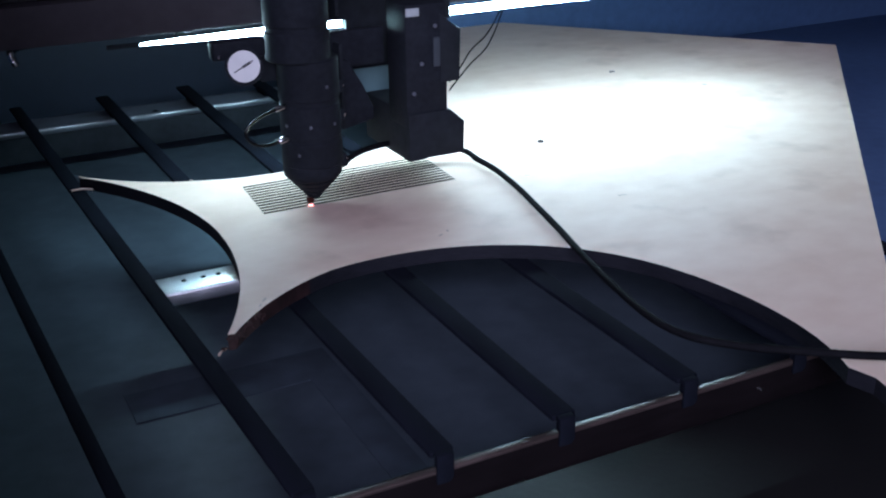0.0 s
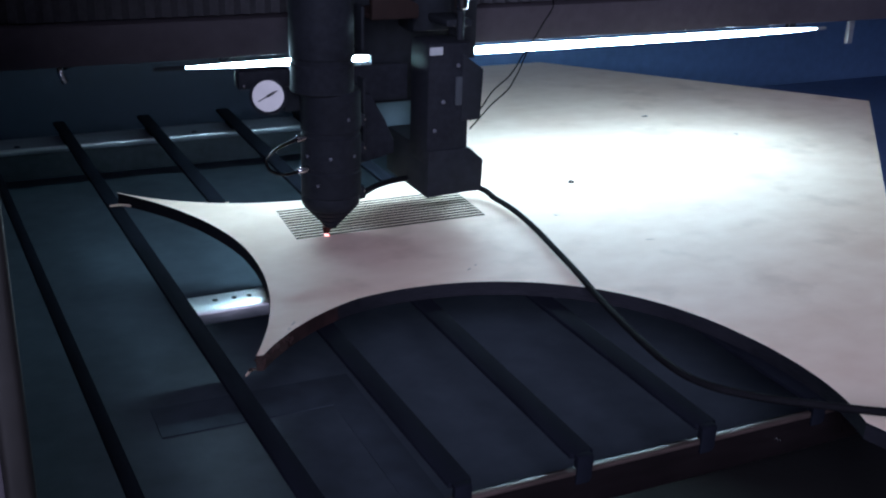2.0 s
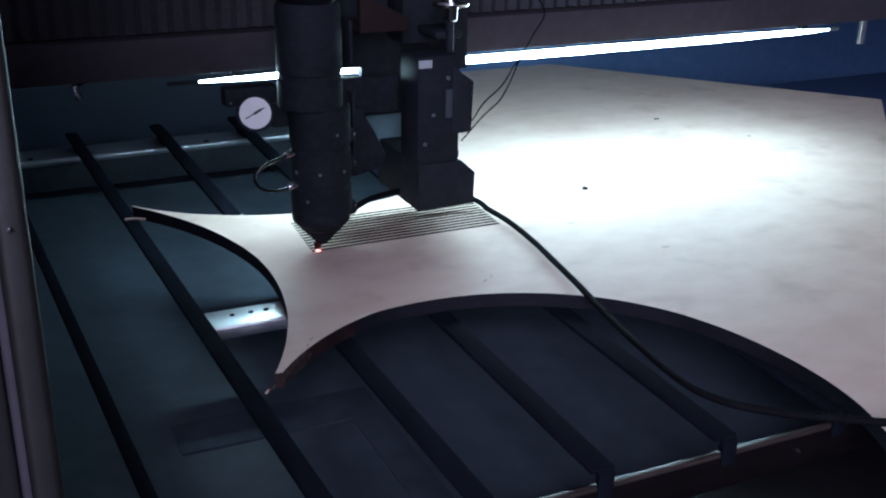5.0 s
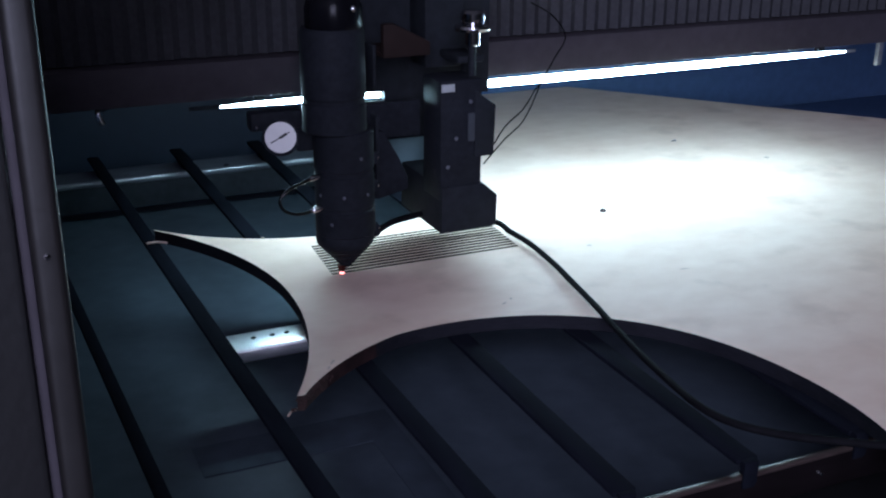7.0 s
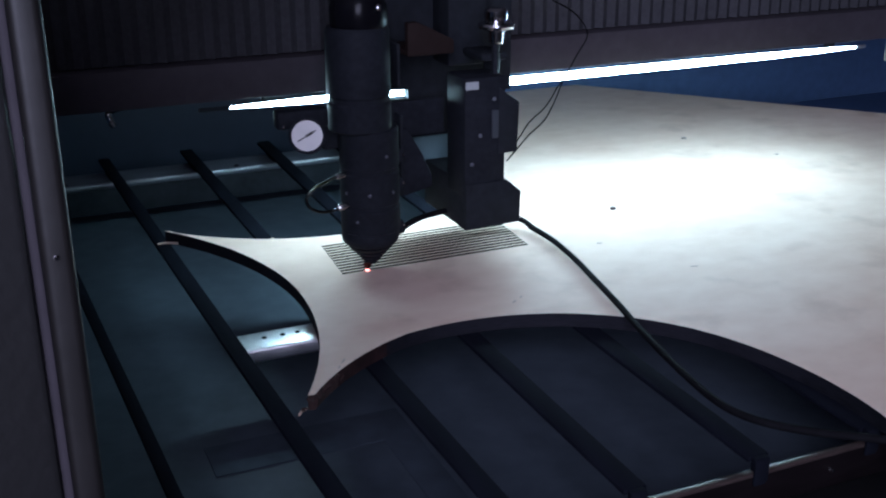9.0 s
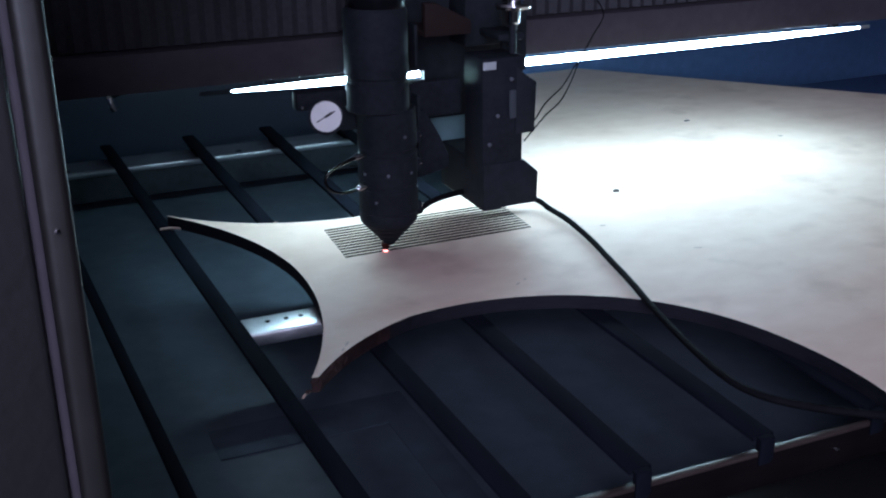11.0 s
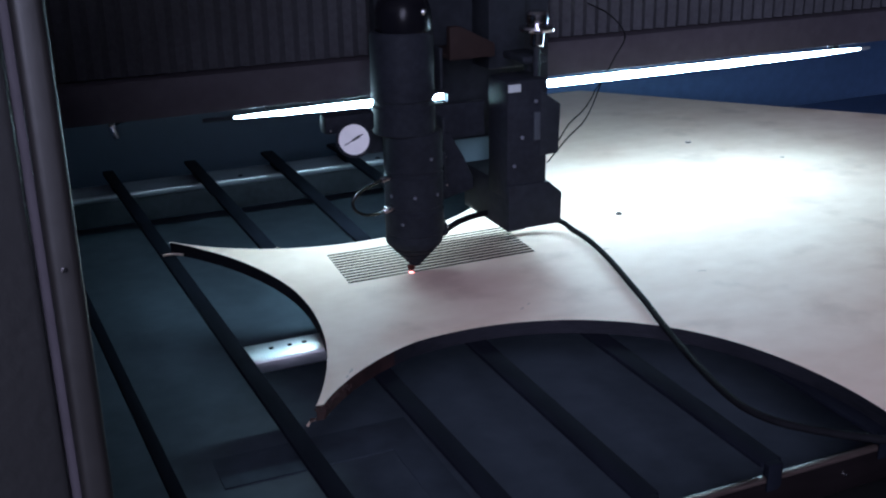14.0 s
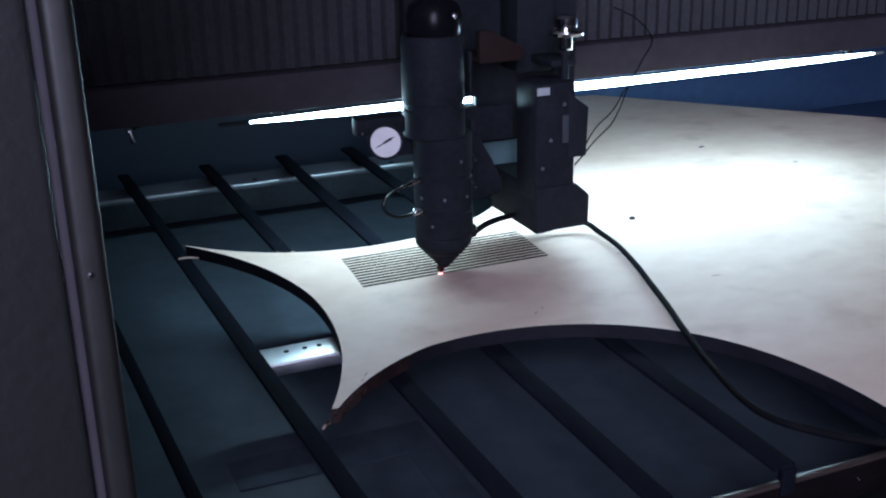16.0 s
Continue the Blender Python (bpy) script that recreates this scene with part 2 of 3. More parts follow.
def make_post():
    post = tagged(empty("door_post", -0.34, -0.70, -0.75), "grey powder-coated steel post of the cutter's front opening", "post", kind="structure")
    def put(name, bm, mat, label=""):
        bmesh.ops.translate(bm, verts=bm.verts, vec=(0.34, 0.70, 0.75))
        return part(name, bm, mat, post, label)
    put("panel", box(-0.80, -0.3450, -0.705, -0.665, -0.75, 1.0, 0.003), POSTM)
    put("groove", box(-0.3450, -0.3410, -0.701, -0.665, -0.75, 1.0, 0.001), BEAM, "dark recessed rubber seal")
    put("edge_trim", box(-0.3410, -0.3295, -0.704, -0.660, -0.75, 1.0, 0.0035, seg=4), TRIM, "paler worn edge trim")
    put("screw", lathe([(0.0009, 0), (0.0011, 0.0006), (0.0006, 0.001)], pose(-0.336, -0.7045, 0.467, 90), 12), CHROME)


make_post()


# ---- the slat table ----
def make_rail(name, x0, x1, y0, y1, z0, z1, label, mat):
    ob = part(name, box(x0, x1, y0, y1, z0, z1, 0.0025, seg=3), mat)
    return tagged(ob, label, "rail", group="rails under the slats")


def make_rails():
    rear = make_rail("cross_rail", -0.78, 0.74, 0.572, 0.640, 0.112, RAIL_TOP, "wide flat grey steel rail under the slats", GREYR)
    mid = make_rail("cross_rail", -0.140, 0.60, -0.092, -0.050, 0.105, RAIL_TOP, "flat shiny steel rail under the plywood", FLAT)
    for x in (-0.110, -0.090, -0.074):
        part("hole", lathe([(0.0027, 0), (0.0027, 0.0006), (0.0020, 0.0008)], pose(x, -0.067, RAIL_TOP), 12), SLAT, mid, "small dark hole")
    front = make_rail("cross_rail", -0.78, 1.93, -0.490, -0.481, 0.085, RAIL_TOP, "narrow dark steel rail with a shining upper edge", RAILD)
    # the lamp's highlight along the dark rail, put in as a paler metal strip
    part("top_edge", box(-0.78, 1.93, -0.4905, -0.4835, 0.1165, 0.1203, 0.0015), EDGE_SHINE, front, "bright metal strip for the highlight on the upper edge")
    part("bolt", lathe([(0.0018, 0), (0.0018, 0.002), (0.0012, 0.003)], pose(0.272, -0.4898, 0.103, 90), 6), CHROME, front)
    # the rear rail's highlight line, also a separate brighter strip
    part("front_lip", box(-0.78, 0.74, 0.5705, 0.5775, 0.1165, 0.1210, 0.0015), STEEL, rear, "bright metal strip for the highlight on the front edge")
    part("web", box(-0.78, 0.735, 0.580, 0.600, 0.070, 0.1125, 0.002), PLATE, rear, "dark painted web under the rail")
    for x in (-0.245, 0.02, 0.255):
        part("screw", lathe([(0.0045, 0), (0.0045, 0.0008), (0.003, 0.0014)], pose(x, 0.590, RAIL_TOP), 12), SLAT, rear, "dark countersunk screw")


make_rails()

# an L-shaped shadow on the tray below the slats, laid as thin darker sheets
under = tagged(empty("tray_shadow", -0.09, -0.168, 0.045), "L-shaped shadow on the tray, made of thin darker blue-grey sheets", "frame")
part("shadow_cross", box(-0.105, 0.064, -0.027, 0.030, 0.0004, 0.0014, 0), TRAY_SHADE, under)
part("shadow_leg", box(0.064, 0.098, -0.240, 0.030, 0.0004, 0.0014, 0), TRAY_SHADE, under)


def make_slat(w):
    thing = tagged(empty("support_slat", 0, 0, RAIL_TOP), "flat black steel slat laid over the rails", "slat", group="slats of the cutting table")
    h = SLAT_TOP - RAIL_TOP
    part("bar", box(-w, w, -0.487, 0.668, h - 0.005, h, 0.0012), SLAT, thing)
    for y0, y1 in ((0.585, 0.630), (-0.488, -0.484)):
        part("foot", box(-0.005, 0.005, y0, y1, 0.0005, h - 0.0045, 0.0008), SLAT, thing, "small packing piece on the rail")
    part("end_hook", prism([(-0.007, h - 0.001), (0.007, h - 0.001), (0.007, -0.006), (0.004, -0.010), (-0.007, -0.010)], -0.4935, -0.4905, 0.0008), SLAT, thing, "bent end tab over the front rail")
    part("hook_web", box(-0.007, 0.007, -0.4925, -0.486, h - 0.004, h - 0.0005, 0.0006), SLAT, thing)
    return thing


# where each slat lies, its turn and its half width
# the wider bars include the slat's shadow on the tray in their width
for x, turn, w in ((-0.384, 2.4, 0.0058), (-0.269, 2.2, 0.0058), (-0.1535, 1.9, 0.0088), (-0.0365, 0.7, 0.0098), (0.0790, -0.5, 0.0105), (0.197, -0.4, 0.0105), (0.312, 0.0, 0.0100), (0.428, 0.3, 0.0100), (0.545, 0.0, 0.0100)):
    make_slat(w).matrix_basis = pose(x, 0, RAIL_TOP, 0, 0, turn)


# ---- the plywood sheet ----
def arc(cx, cy, r, p, q, steps, clockwise):
    a, b = math.atan2(p[1] - cy, p[0] - cx), math.atan2(q[1] - cy, q[0] - cx)
    if clockwise and b > a:
        b -= 2 * math.pi
    if not clockwise and b < a:
        b += 2 * math.pi
    return [(cx + r * math.cos(a + (b - a) * k / steps), cy + r * math.sin(a + (b - a) * k / steps)) for k in range(steps + 1)]


def make_sheet():
    sheet = tagged(empty("plywood_sheet", 0, 0, SLAT_TOP), "pale plywood sheet with round cut-outs and burnt edges on slats", "plywood sheet")
    left, front, rear = Vector((-0.524, -0.033)), Vector((0.060, -0.440)), Vector((0.065, 0.408))
    def reach(p):
        """The radius of the front cut-out towards p: a little flatter on both sides."""
        d = (Vector(p) - front).normalized()
        turn = math.degrees(math.atan2(d.y, d.x))
        return 0.266 - 0.036 * max(0.0, -d.x - 0.2) - 0.0105 * math.exp(-((turn - 8) / 28) ** 2)
    def clear(p, *others):
        p = Vector(p)
        return all((p - c).length > (reach(p) if c is front else sweep(p) if c is left else r) for c, r in others)
    def sweep(p):
        """The radius of the left cut-out towards p: it tightens to the rear tip."""
        d = Vector(p) - left
        return 0.4640 - 0.0115 * max(0.0, (math.degrees(math.atan2(d.y, d.x)) - 4) / 29.5) ** 1.2
    gone = ((left, 0), (front, 0), (rear, 0.282))
    line = [tuple(left + sweep(p) * (Vector(p) - left)) for p in arc(*left, 1.0, (-0.14, 0.24), (-0.12, -0.32), 140, True)]
    line = [p for p in line if clear(p, gone[1], gone[2])]
    for p in arc(*front, 1.0, (-0.15, -0.27), (0.306, -0.562), 110, True):
        q = front + reach(p) * (Vector(p) - front)
        if clear(q, gone[0]):
            line.append(tuple(q))
    line += [(0.302, -0.580), (0.294, -0.608), (0.283, -0.640), (1.157, 0.303), (0.757, 0.780), (0.36, 0.780)]
    line += [p for p in arc(*rear, 0.282, (0.30, 0.56), (-0.16, 0.23), 120, True) if clear(p, gone[0])]
    line = [p for p in line if not (p[0] < -0.05 and p[1] < -0.2655)]
    bm = bmesh.new()
    lo = [bm.verts.new((x, y, 0)) for x, y in line]
    hi = [bm.verts.new((x, y, THICK)) for x, y in line]
    n = len(line)
    loop = [(i, (i + 1) % n) for i in range(n)]
    flat = geometry.delaunay_2d_cdt([Vector(p) for p in line], loop, [], 1, 1e-6)
    for f in flat[2]:
        bm.faces.new([hi[flat[3][i][0]] for i in f])
        bm.faces.new([lo[flat[3][i][0]] for i in reversed(f)])
    for i in range(n):
        f = bm.faces.new((lo[i], lo[(i + 1) % n], hi[(i + 1) % n], hi[i]))
        # the front cut is singed red-brown towards its tip
        f.material_index = 1 if line[i][1] > -0.19 or line[i][0] > -0.02 else 2 if line[i][0] > -0.085 else 3
    board = part("board", bm, PLY, sheet, soft=False)
    board.data.materials.append(CHAR)
    board.data.materials.append(BROWNED)
    board.data.materials.append(SINGED)
    for p in board.data.polygons:
        p.use_smooth = False
    # a field of burnt parallel lines
    rows = 12
    for k in range(rows):
        y = 0.094 * k / (rows - 1)
        x = 0.006 * k / (rows - 1)
        part("engraved_line", box(x, x + 0.236, y - 0.0020, y + 0.0020, THICK - 0.001, THICK + 0.0004, 0), SCORCH, sheet, "scorched engraved line" if k == 0 else "")
    part("knot", lathe([(0.0042, -0.001), (0.0042, 0.0010), (0.0034, 0.0026), (0.0016, 0.0034)], pose(0.402, 0.073, THICK), 14), KNOT, sheet, "small dark knot")
    for x, y, r, long, turn in ((-0.040, 0.149, 0.0016, 1.6, 20), (0.141, -0.151, 0.0013, 3.0, 35), (0.153, -0.143, 0.0012, 2.0, 35), (-0.071, -0.212, 0.0012, 4.0, 52), (-0.078, -0.222, 0.0012, 2.5, 52), (0.376, -0.144, 0.0012, 4.5, -12)):
        fleck = lathe([(1.0, -0.001), (1.0, 0.0003), (0.6, 0.0006)], None, 12)
        bmesh.ops.transform(fleck, matrix=pose(x, y, THICK, 0, 0, turn) @ Matrix.Diagonal((r * long, r, 1, 1)), verts=fleck.verts)
        part("fleck", fleck, FAINT, sheet, "small brown scuff mark")
    part("staple", box(-0.0045, 0.0045, -0.0016, 0.0016, THICK - 0.001, THICK + 0.0012, 0.0004), CHROME, sheet, "small bright staple").location = (0.703, 0.339, 0)
    fleck = lathe([(1.0, -0.001), (1.0, 0.0003), (0.6, 0.0006)], None, 12)
    bmesh.ops.transform(fleck, matrix=pose(0.317, -0.033, THICK, 0, 0, -20) @ Matrix.Diagonal((0.0036, 0.0018, 1, 1)), verts=fleck.verts)
    part("fleck", fleck, FAINT, sheet)
    # ragged singed crumbs along the front tip
    crumb = random.Random(7)
    for k in range(22):
        u = k / 21
        at = Vector((-0.134 + 0.062 * u, -0.283 + 0.050 * u)) if u > 0.3 else Vector((-0.131 + 0.055 * u, -0.277 + 0.055 * u))
        p = front + reach(at) * (at - front).normalized() if u > 0.3 else at
        r = 0.0010 + 0.0010 * min(u, 0.3) / 0.3 - 0.0022 * max(0, u - 0.3) * 0.6 + 0.0005 * crumb.random()
        m = Matrix.LocRotScale((p.x + 0.0015 * crumb.random(), p.y - 0.0003, 0.003 + (THICK - 0.005) * crumb.random()), Euler((crumb.random() * 3, crumb.random() * 3, 0)), (r * 2.2, r * 0.7, r * 0.8))
        bm2 = bmesh.new()
        bmesh.ops.create_icosphere(bm2, subdivisions=1, radius=1.0, matrix=m)
        part("singed_crumb", bm2, SINGED, sheet, "red-brown singed wood" if k == 0 else "", soft=False)
    part("knot", lathe([(0.0040, -0.001), (0.0036, 0.0004), (0.002, 0.0007)], pose(0.778, 0.200, THICK), 12), FAINT, sheet, "faint knot")
    for a, b, w, z in (((-0.144, 0.214), (-0.168, 0.222), 0.0030, 0.002), ((-0.124, -0.270), (-0.1345, -0.2790), 0.0022, 0.006)):
        part("splinter", tube([(*a, z), ((a[0] + b[0]) / 2, (a[1] + b[1]) / 2 + 0.001, z + 0.001), (*b, z)], w / 2, 6, 3), PLY, sheet, "pale broken splinter at the tip")
    return sheet


make_sheet()


# ---- the gantry ----
def make_gantry():
    g = tagged(empty("gantry_beam", 0.3, 0.18, 0.33), "dark grey gantry beam with pleated bellows over its guide", "gantry")
    def put(name, bm, mat, label=""):
        bmesh.ops.translate(bm, verts=bm.verts, vec=(-0.3, -0.18, -0.33))
        return part(name, bm, mat, g, label)
    put("beam", box(-0.80, 1.93, 0.129, 0.235, 0.331, 0.374, 0.0006), BEAM)
    put("backing", box(-0.80, 1.93, 0.185, 0.235, 0.376, 0.62, 0.003), BEAM)
    for x0, x1 in ((-0.78, 0.15), (0.24, 1.90)):
        bm = bmesh.new()
        n = int((x1 - x0) / 0.009)
        pts = [(x0 + (x1 - x0) * k / n, 0.154 if k % 2 else 0.148) for k in range(n + 1)]
        outline = pts + [(x1, 0.183), (x0, 0.183)]
        a = [bm.verts.new((x, y, 0.376)) for x, y in outline]
        b = [bm.verts.new((x, y, 0.60)) for x, y in outline]
        m = len(a)
        for i in range(m):
            bm.faces.new((a[i], a[(i + 1) % m], b[(i + 1) % m], b[i]))
        caps = [bm.faces.new(a[::-1]), bm.faces.new(b)]
        bmesh.ops.triangulate(bm, faces=caps)
        ob = put("bellows", bm, CLOTH, "dark pleated fabric bellows")
        for p in ob.data.polygons:
            p.use_smooth = False


make_gantry()


def make_lamp():
    lamp = tagged(empty("tube_lamp", 0.3825, 0.14, 0.32), "bright white tube lamp under the gantry beam", "lamp")
    x0, x1 = -0.084 - 0.3825, 0.852 - 0.3825
    turn = pose(0, 0, 0, 0, 90, 0)
    r = 0.0062
    # the radii taper to follow the outline of the lamp's glare
    prof = [(0.0012, x0), (0.0031, x0 + 0.05), (0.0046, x0 + 0.12), (0.0054, x0 + 0.20), (0.0059, x0 + 0.42), (0.0057, x0 + 0.60), (0.0052, x0 + 0.76), (0.0036, x0 + 0.88), (0.0010, x1)]
    tube_mesh = lathe(prof, turn, 24)
    bmesh.ops.scale(tube_mesh, vec=(1, 0.85, 0.92), verts=tube_mesh.verts)
    diffuser = part("diffuser", tube_mesh, LAMP, lamp, "glowing white diffuser")
    # added housing: the rear and upper faces are opaque to hold back light
    diffuser.data.materials.append(PLATE)
    for p in diffuser.data.polygons:
        p.material_index = 0 if p.normal.dot(Vector((0, -0.50, -0.86))) > -0.5 else 1
    part("end_pin", lathe([(0.0022, x0 - 0.035), (0.0026, x0 - 0.030), (0.0026, x0 + 0.001)], turn, 14), PLATE, lamp, "small metal end pin")
    part("end_pin", lathe([(0.0026, x1 - 0.001), (0.0026, x1 + 0.012), (0.0022, x1 + 0.018)], turn, 14), STEEL, lamp)
    for x in (-0.42, 0.42):
        part("clip", box(x - 0.006, x + 0.006, -0.004, 0.006, r * 0.5, 0.0115, 0.0008), PLATE, lamp)


make_lamp()


def make_fitting():
    f = tagged(empty("tube_fitting", -0.217, 0.14, 0.331), "small bright hose fitting hung under the gantry beam", "fitting")
    part("elbow", tube([(0.0, 0, 0.001), (-0.002, -0.004, -0.006), (-0.001, -0.006, -0.012), (0.002, -0.007, -0.018)], 0.0036, 10), CHROME, f)
    part("hose", tube([(0.0, -0.003, -0.005), (0.008, -0.004, -0.001), (0.018, -0.004, 0.0), (0.03, -0.003, 0.0015)], 0.0014, 8), RUBBER, f, "thin dark hose")


make_fitting()

bracket = part("end_bracket", box(0.912, 0.922, 0.135, 0.142, 0.295, 0.3315, 0.001), STEEL)
tagged(bracket, "narrow bright metal bracket under the gantry beam", "bracket")


# ---- the laser head ----
def make_head():
    head = tagged(empty("laser_head", 0.055, 0, TOP), "black laser cutting head with nozzle, gauge and hoses over the plywood", "laser head")
    put = lambda name, bm, mat, label="": part(name, bm, mat, head, label)
    axis = pose(0.0060, 0, 0)
    put("nozzle_tip", lathe([(0.0020, 0.0022), (0.0034, 0.0028), (0.0044, 0.0060), (0.0050, 0.0105)], pose(0, 0, 0), 24), COPPER, "copper nozzle tip glowing red from the beam")
    put("laser_spot", lathe([(0.0010, 0.0004), (0.0032, 0.0005), (0.0020, 0.0008), (0.0007, 0.0012)], pose(-0.0005, -0.0015, 0), 16), SPARK, "pink-white spark where the beam burns the wood")
    put("nozzle", lathe([(0.0042, 0.0095), (0.0068, 0.0100), (0.0078, 0.0128), (0.0068, 0.0133), (0.0110, 0.0150), (0.0130, 0.0185), (0.0118, 0.0190), (0.0165, 0.0210), (0.0190, 0.0250), (0.0176, 0.0256), (0.0225, 0.0275), (0.0262, 0.0320), (0.0248, 0.0326),
                         (0.0285, 0.0345), (0.0318, 0.0385), (0.0328, 0.0450), (0.0312, 0.0505)], pose(0.0050, 0, 0)), BLACK, "black stepped cone")
    put("lens_tube", lathe([(0.0312, 0.0500), (0.0334, 0.0515), (0.0334, 0.078), (0.0322, 0.079), (0.0322, 0.083), (0.0330, 0.084), (0.0330, 0.118),
                            (0.0318, 0.119), (0.0318, 0.124), (0.0330, 0.125), (0.0330, 0.166), (0.0312, 0.168)], axis), BLACK)
    # clamp blocks and their screws down the side of the tube
    for z, r in ((0.050, 0.0050), (0.100, 0.0042), (0.132, 0.0036)):
        put("clamp_block", box(0.028, 0.0425, -0.010, 0.008, z - 0.007, z + 0.007, 0.002), BLACK)
        put("clamp_screw", lathe([(0.0022, 0), (0.0024, 0.0015), (0.0014, 0.0028)], pose(0.0425, -0.004, z, 0, 80, -30), 10), CHROME, "small bright clamp screw")
    for a, z in ((200, 0.098), (250, 0.098), (300, 0.098), (225, 0.067), (285, 0.140)):
        d = Vector((math.cos(radians(a)), math.sin(radians(a)), 0))
        m = Matrix.Translation(Vector((0.0060, 0, z)) + d * 0.0326) @ d.to_track_quat("Z", "Y").to_matrix().to_4x4()
        put("set_screw", lathe([(0.0018, 0), (0.0018, 0.0012), (0.0010, 0.0016)], m, 12), GREYR)
    upper = pose(-0.0035, 0, 0)
    put("mirror_housing", lathe([(0.0318, 0.166), (0.0345, 0.168), (0.0345, 0.196), (0.0330, 0.198), (0.0330, 0.203), (0.0345, 0.205), (0.0345, 0.272), (0.0320, 0.277)], upper), BLACK)
    put("housing_block", box(-0.014, 0.036, 0.012, 0.060, 0.172, 0.258, 0.004), PLATE)
    put("clamp_plate", box(-0.040, -0.004, 0.02, 0.052, 0.140, 0.170, 0.003), PLATE)
    put("housing_cap", lathe([(0.0295, 0.276), (0.0305, 0.279), (0.0305, 0.297), (0.0270, 0.308), (0.0190, 0.315), (0.007, 0.318)], pose(-0.002, -0.002, 0)), GLOSS, "rounded glossy black cap")
    # carriage plate with two through windows at the height of the lamp
    for x0, x1, z0, z1 in ((0.062, 0.098, 0.080, 0.171), (0.160, 0.186, 0.080, 0.171), (0.098, 0.160, 0.072, 0.092), (0.098, 0.160, 0.122, 0.171), (0.0, 0.226, 0.182, 0.33),
                           (0.0, 0.064, 0.171, 0.182), (0.090, 0.226, 0.171, 0.182)):
        put("carriage_plate", box(x0, x1, 0.092, 0.106, z0, z1, 0.0), PLATE)
    put("cover_plate", box(0.0830, 0.160, 0.0880, 0.0915, 0.0860, 0.1240, 0.001), TEAL, "teal-grey painted cover plate")
    put("cover_plate", box(0.0830, 0.109, 0.0880, 0.0915, 0.0580, 0.0855, 0.001), GREYP, "slate grey lower cover plate")
    put("label_plate", box(0.1095, 0.1250, -0.0305, -0.0285, 0.2030, 0.2115, 0.0005), PALE, "small pale blank plate")
    put("slide_block", box(0.03, 0.20, 0.106, 0.1285, 0.190, 0.223, 0.002), STEEL)
    # plates added to keep lamp light off the slide's left face
    put("light_shield", box(0.052, 0.056, 0.022, 0.092, 0.085, 0.170, 0.001), PLATE)
    put("light_shield", box(0.050, 0.054, 0.022, 0.092, 0.202, 0.250, 0.001), PLATE)
    # the cap's small highlight, made as a chrome stud
    put("cap_glint", lathe([(0.0030, 0), (0.0034, 0.001), (0.0022, 0.0030), (0.0008, 0.0036)], pose(0.009, -0.0325, 0.299, 70), 14), CHROME, "small bright glint on the cap, made as a chrome stud")
    put("arm", box(0.024, 0.116, 0.046, 0.092, 0.148, 0.170, 0.003), PLATE)
    # lip added to hide the arm's lamp-lit top
    put("arm_lip", box(0.024, 0.114, 0.040, 0.0455, 0.140, 0.181, 0.001), BLACK)
    put("side_block", prism([(0.026, 0.150), (0.066, 0.150), (0.084, 0.118), (0.096, 0.092), (0.096, 0.078), (0.060, 0.070), (0.026, 0.074)], 0.034, 0.086), BLACK)
    # the height slide
    put("slide_body", box(0.109, 0.160, -0.028, 0.022, 0.078, 0.215, 0.003), BLACK)
    put("upper_flange", prism([(0.150, 0.203), (0.176, 0.184), (0.174, 0.127), (0.150, 0.127)], -0.030, 0.040), PLATE)
    put("lower_bracket", prism([(0.110, 0.040), (0.132, 0.041), (0.134, 0.044), (0.179, 0.042), (0.180, 0.079), (0.162, 0.095), (0.110, 0.095)], -0.030, 0.092), PLATE)
    put("guide_rod", lathe([(0.0075, 0.20), (0.0075, 0.235)], pose(0.168, 0.03, 0), 20), PLATE)
    put("guide_plate", box(0.122, 0.170, 0.045, 0.092, 0.215, 0.340, 0.003), PLATE)
    put("inspection_plate", box(0.1415, 0.1495, -0.0315, -0.029, 0.146, 0.178, 0.0008), GREYP, "narrow grey metal strip")
    for x, z in ((0.128, 0.150), (0.128, 0.085), (0.145, 0.190), (0.118, 0.118)):
        put("bolt", lathe([(0.0022, 0), (0.0022, 0.0014), (0.0012, 0.002)], pose(x, -0.0278, z, 90), 12), GREYR)
    put("spindle", lathe([(0.0042, 0.200), (0.0042, 0.256)], pose(0.155, -0.010, 0), 16), PLATE, "dark threaded spindle")
    put("knob", lathe([(0.0060, 0.248), (0.0080, 0.250), (0.0085, 0.262), (0.0195, 0.265), (0.0205, 0.268), (0.0195, 0.2705), (0.0120, 0.272), (0.0135, 0.278),
                       (0.0135, 0.284), (0.0100, 0.287)], pose(0.155, -0.010, 0)), CHROME, "polished steel adjusting knob")
    put("knob_bracket", box(0.140, 0.172, -0.006, 0.046, 0.228, 0.236, 0.002), PLATE)
    put("tension_bracket", prism([(0.062, 0.235), (0.118, 0.235), (0.118, 0.250), (0.075, 0.272), (0.062, 0.272)], 0.02, 0.03), BROWN, "brownish sheet metal bracket")
    put("bracket_foot", box(0.062, 0.118, 0.03, 0.092, 0.235, 0.240, 0.001), BROWN)
    # hoses and leads
    put("connector", lathe([(0.006, 0.0), (0.007, 0.002), (0.007, 0.011), (0.0045, 0.013)], pose(0.0330, 0, 0.044, 0, 80, 0), 18), RUBBER)
    put("cable_root", tube([(0.045, 0, 0.045), (0.064, 0.004, 0.051), (0.094, 0.018, 0.050), (0.135, 0.045, 0.041), (0.185, 0.070, 0.026), (0.222, 0.052, 0.014), (0.2265, 0.025, 0.010)], 0.0034, 12), RUBBER, "black cable from the nozzle")
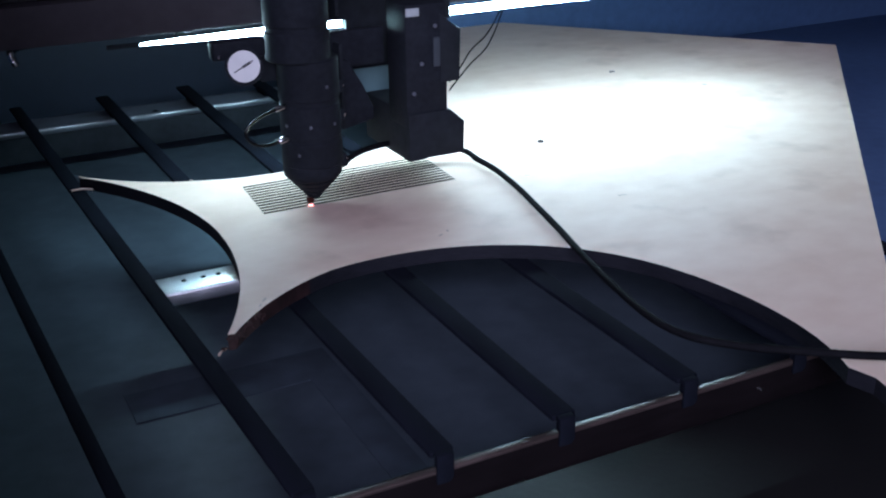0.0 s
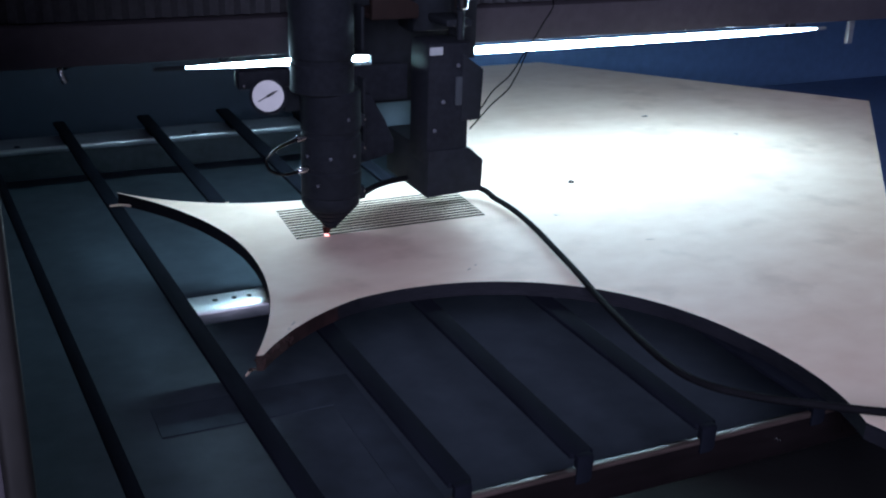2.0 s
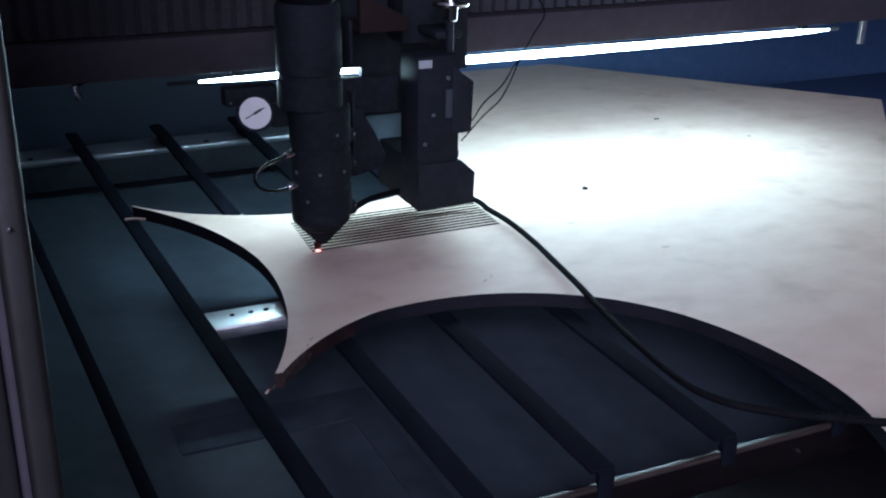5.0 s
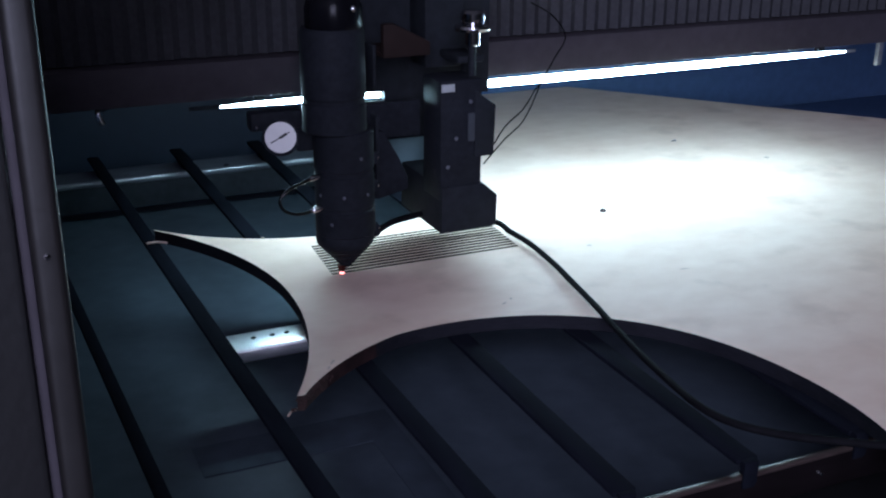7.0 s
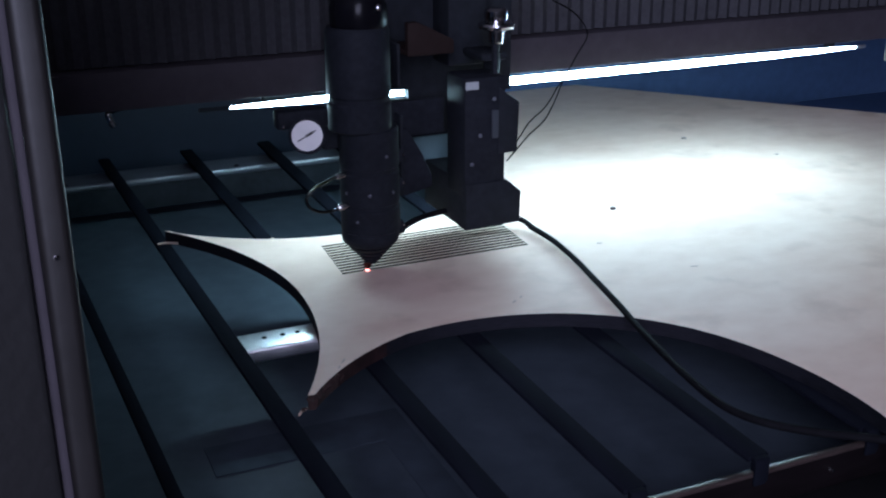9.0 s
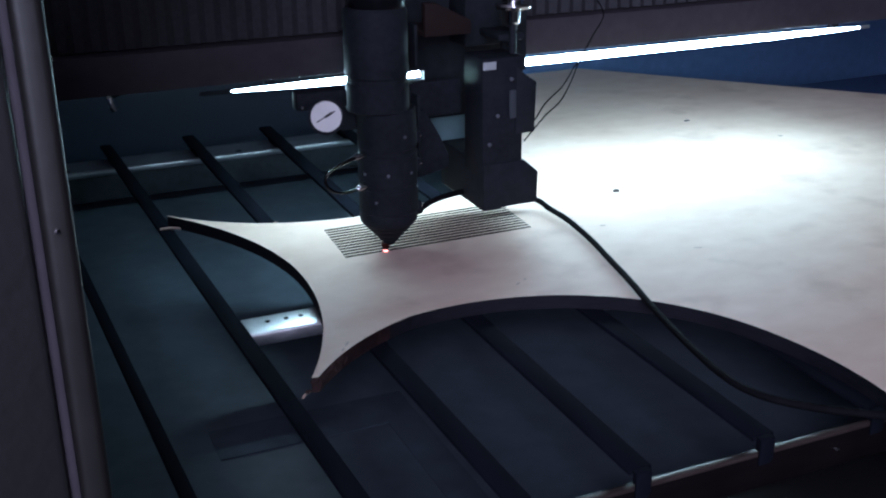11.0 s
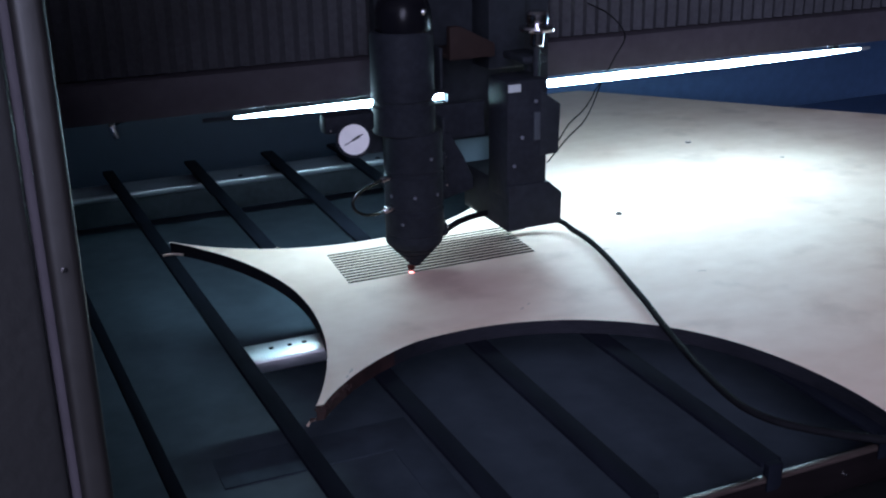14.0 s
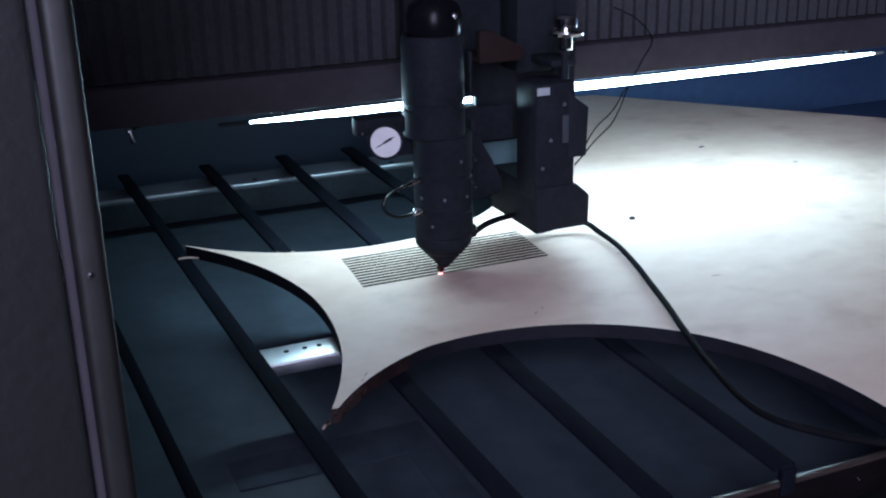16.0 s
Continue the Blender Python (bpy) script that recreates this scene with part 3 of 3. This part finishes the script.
    put("air_hose", tube([(-0.026, -0.010, 0.119), (-0.042, -0.014, 0.117), (-0.062, -0.016, 0.110), (-0.072, -0.016, 0.100), (-0.069, -0.016, 0.089), (-0.057, -0.015, 0.082), (-0.042, -0.013, 0.081), (-0.026, -0.010, 0.084)], 0.0018, 10), HOSE, "thin black air hose loop")
    put("hose_fitting", lathe([(0.0030, 0), (0.0035, 0.002), (0.0035, 0.010), (0.0024, 0.013)], pose(-0.025, -0.010, 0.119, 0, -95, 8), 14), CHROME, "bright push-in fitting")
    put("hose_fitting", lathe([(0.0035, 0), (0.0042, 0.002), (0.0042, 0.010), (0.0028, 0.013)], pose(-0.023, -0.011, 0.084, 0, -95, 8), 14), CHROME)
    for s in (0.0, 0.010):
        put("thin_wire", tube([(0.176, 0.0, 0.108 + s), (0.190, 0.0, 0.122 + s), (0.205, 0.002, 0.135 + 1.5 * s), (0.226, 0.004, 0.150 + 1.5 * s), (0.238, 0.006, 0.166 + 1.2 * s), (0.247, 0.012, 0.176 + s), (0.256, 0.012, 0.196), (0.272, 0.012, 0.222), (0.290, 0.02, 0.245), (0.300, 0.07, 0.262), (0.302, 0.128, 0.270)], 0.0008, 6), RUBBER)
    return head


def make_cable(head):
    """The loose run of the sensor cable, which swings about the slide as the head goes."""
    at = Vector((0.226, 0.03, 0))
    run = [(0.226, 0.032, 0.010), (0.227, -0.020, 0.009), (0.219, -0.085, 0.008), (0.207, -0.142, 0.008), (0.191, -0.215, 0.008), (0.177, -0.271, 0.008), (0.160, -0.350, 0.008),
           (0.148, -0.425, 0.009), (0.153, -0.468, 0.010), (0.178, -0.502, 0.010), (0.215, -0.533, 0.010), (0.262, -0.568, 0.010), (0.33, -0.605, 0.009), (0.45, -0.64, -0.02), (0.62, -0.655, -0.07)]
    return part("sensor_cable", tube([Vector(p) - at for p in run], 0.0034, 12), RUBBER, head, "thick black sensor cable looping over the sheet")


def make_gauge(head):
    """A round pressure gauge on its hose, with the dial towards the front."""
    g = new("pressure_gauge", None)
    g.parent = head
    g.empty_display_size = 0.02
    tagged(g, "round pressure gauge with a white dial")
    turn = Vector((-0.30, -0.90, 0.32)).to_track_quat("Z", "Y").to_matrix().to_4x4()
    part("case", lathe([(0.0170, -0.020), (0.0225, -0.018), (0.0235, -0.003), (0.0235, 0.0012), (0.0210, 0.0018), (0.0196, -0.0005)], turn, 40), BLACK, g, "black gauge case")
    part("dial", lathe([(0.0192, -0.001), (0.0196, 0.0002)], turn, 40), DIAL, g, "white gauge dial")
    needle = box(-0.0007, 0.0007, -0.014, 0.013, 0.0006, 0.0012, 0)
    box(-0.0016, 0.0016, -0.002, 0.009, 0.0006, 0.0013, 0, needle)
    bmesh.ops.transform(needle, matrix=turn @ pose(0, 0, 0, 0, 0, -60), verts=needle.verts)
    part("needle", needle, INK, g, "black needle")
    part("valve", box(-0.034, 0.034, 0.012, 0.036, 0.006, 0.030, 0.004), BLACK, g, "black valve block behind the gauge")
    part("stem", lathe([(0.006, 0.0), (0.006, 0.014)], pose(0.002, 0.014, 0.002), 14), BLACK, g)
    part("valve_screw", lathe([(0.0016, 0), (0.0018, 0.001), (0.0008, 0.0018)], pose(-0.027, 0.0118, 0.012, 90), 10), CHROME, g)
    return g


laser_head = make_head()
gauge = make_gauge(laser_head)
gauge.scale = (0.82, 0.82, 0.82)
gauge.location = (-0.0720, -0.03, 0.172)
cable = make_cable(laser_head)


# the scan: steadily one way, a turn at the end of the row, and back
PASS = [(t, 0.0550 - 0.0095 * t) for t in (0.0, 1.0, 2.0, 3.0, 4.0, 4.8, 5.3)] + [(5.6, 0.0024), (5.77, 0.0019), (5.95, 0.0027)]
PASS += [(t, 0.0070 + 0.00926 * (t - 6.5)) for t in (6.3, 6.8, 7.5, 8.5, 9.5, 10.5, 11.5, 12.5, 13.5, 14.5, 15.5, 16.0)]


def motions():
    walk(laser_head, [(t, pose(x, 0, TOP)) for t, x in PASS])
    walk(cable, [(t, pose(0.226, 0.03, 0, 0, 0, (-124.0 if x > 0.0545 else -85.0) * (x - 0.0545) - (max(0.0, 0.09 * (16.0 - t)) if t > 5.9 else 0.0))) for t, x in PASS])


motions()
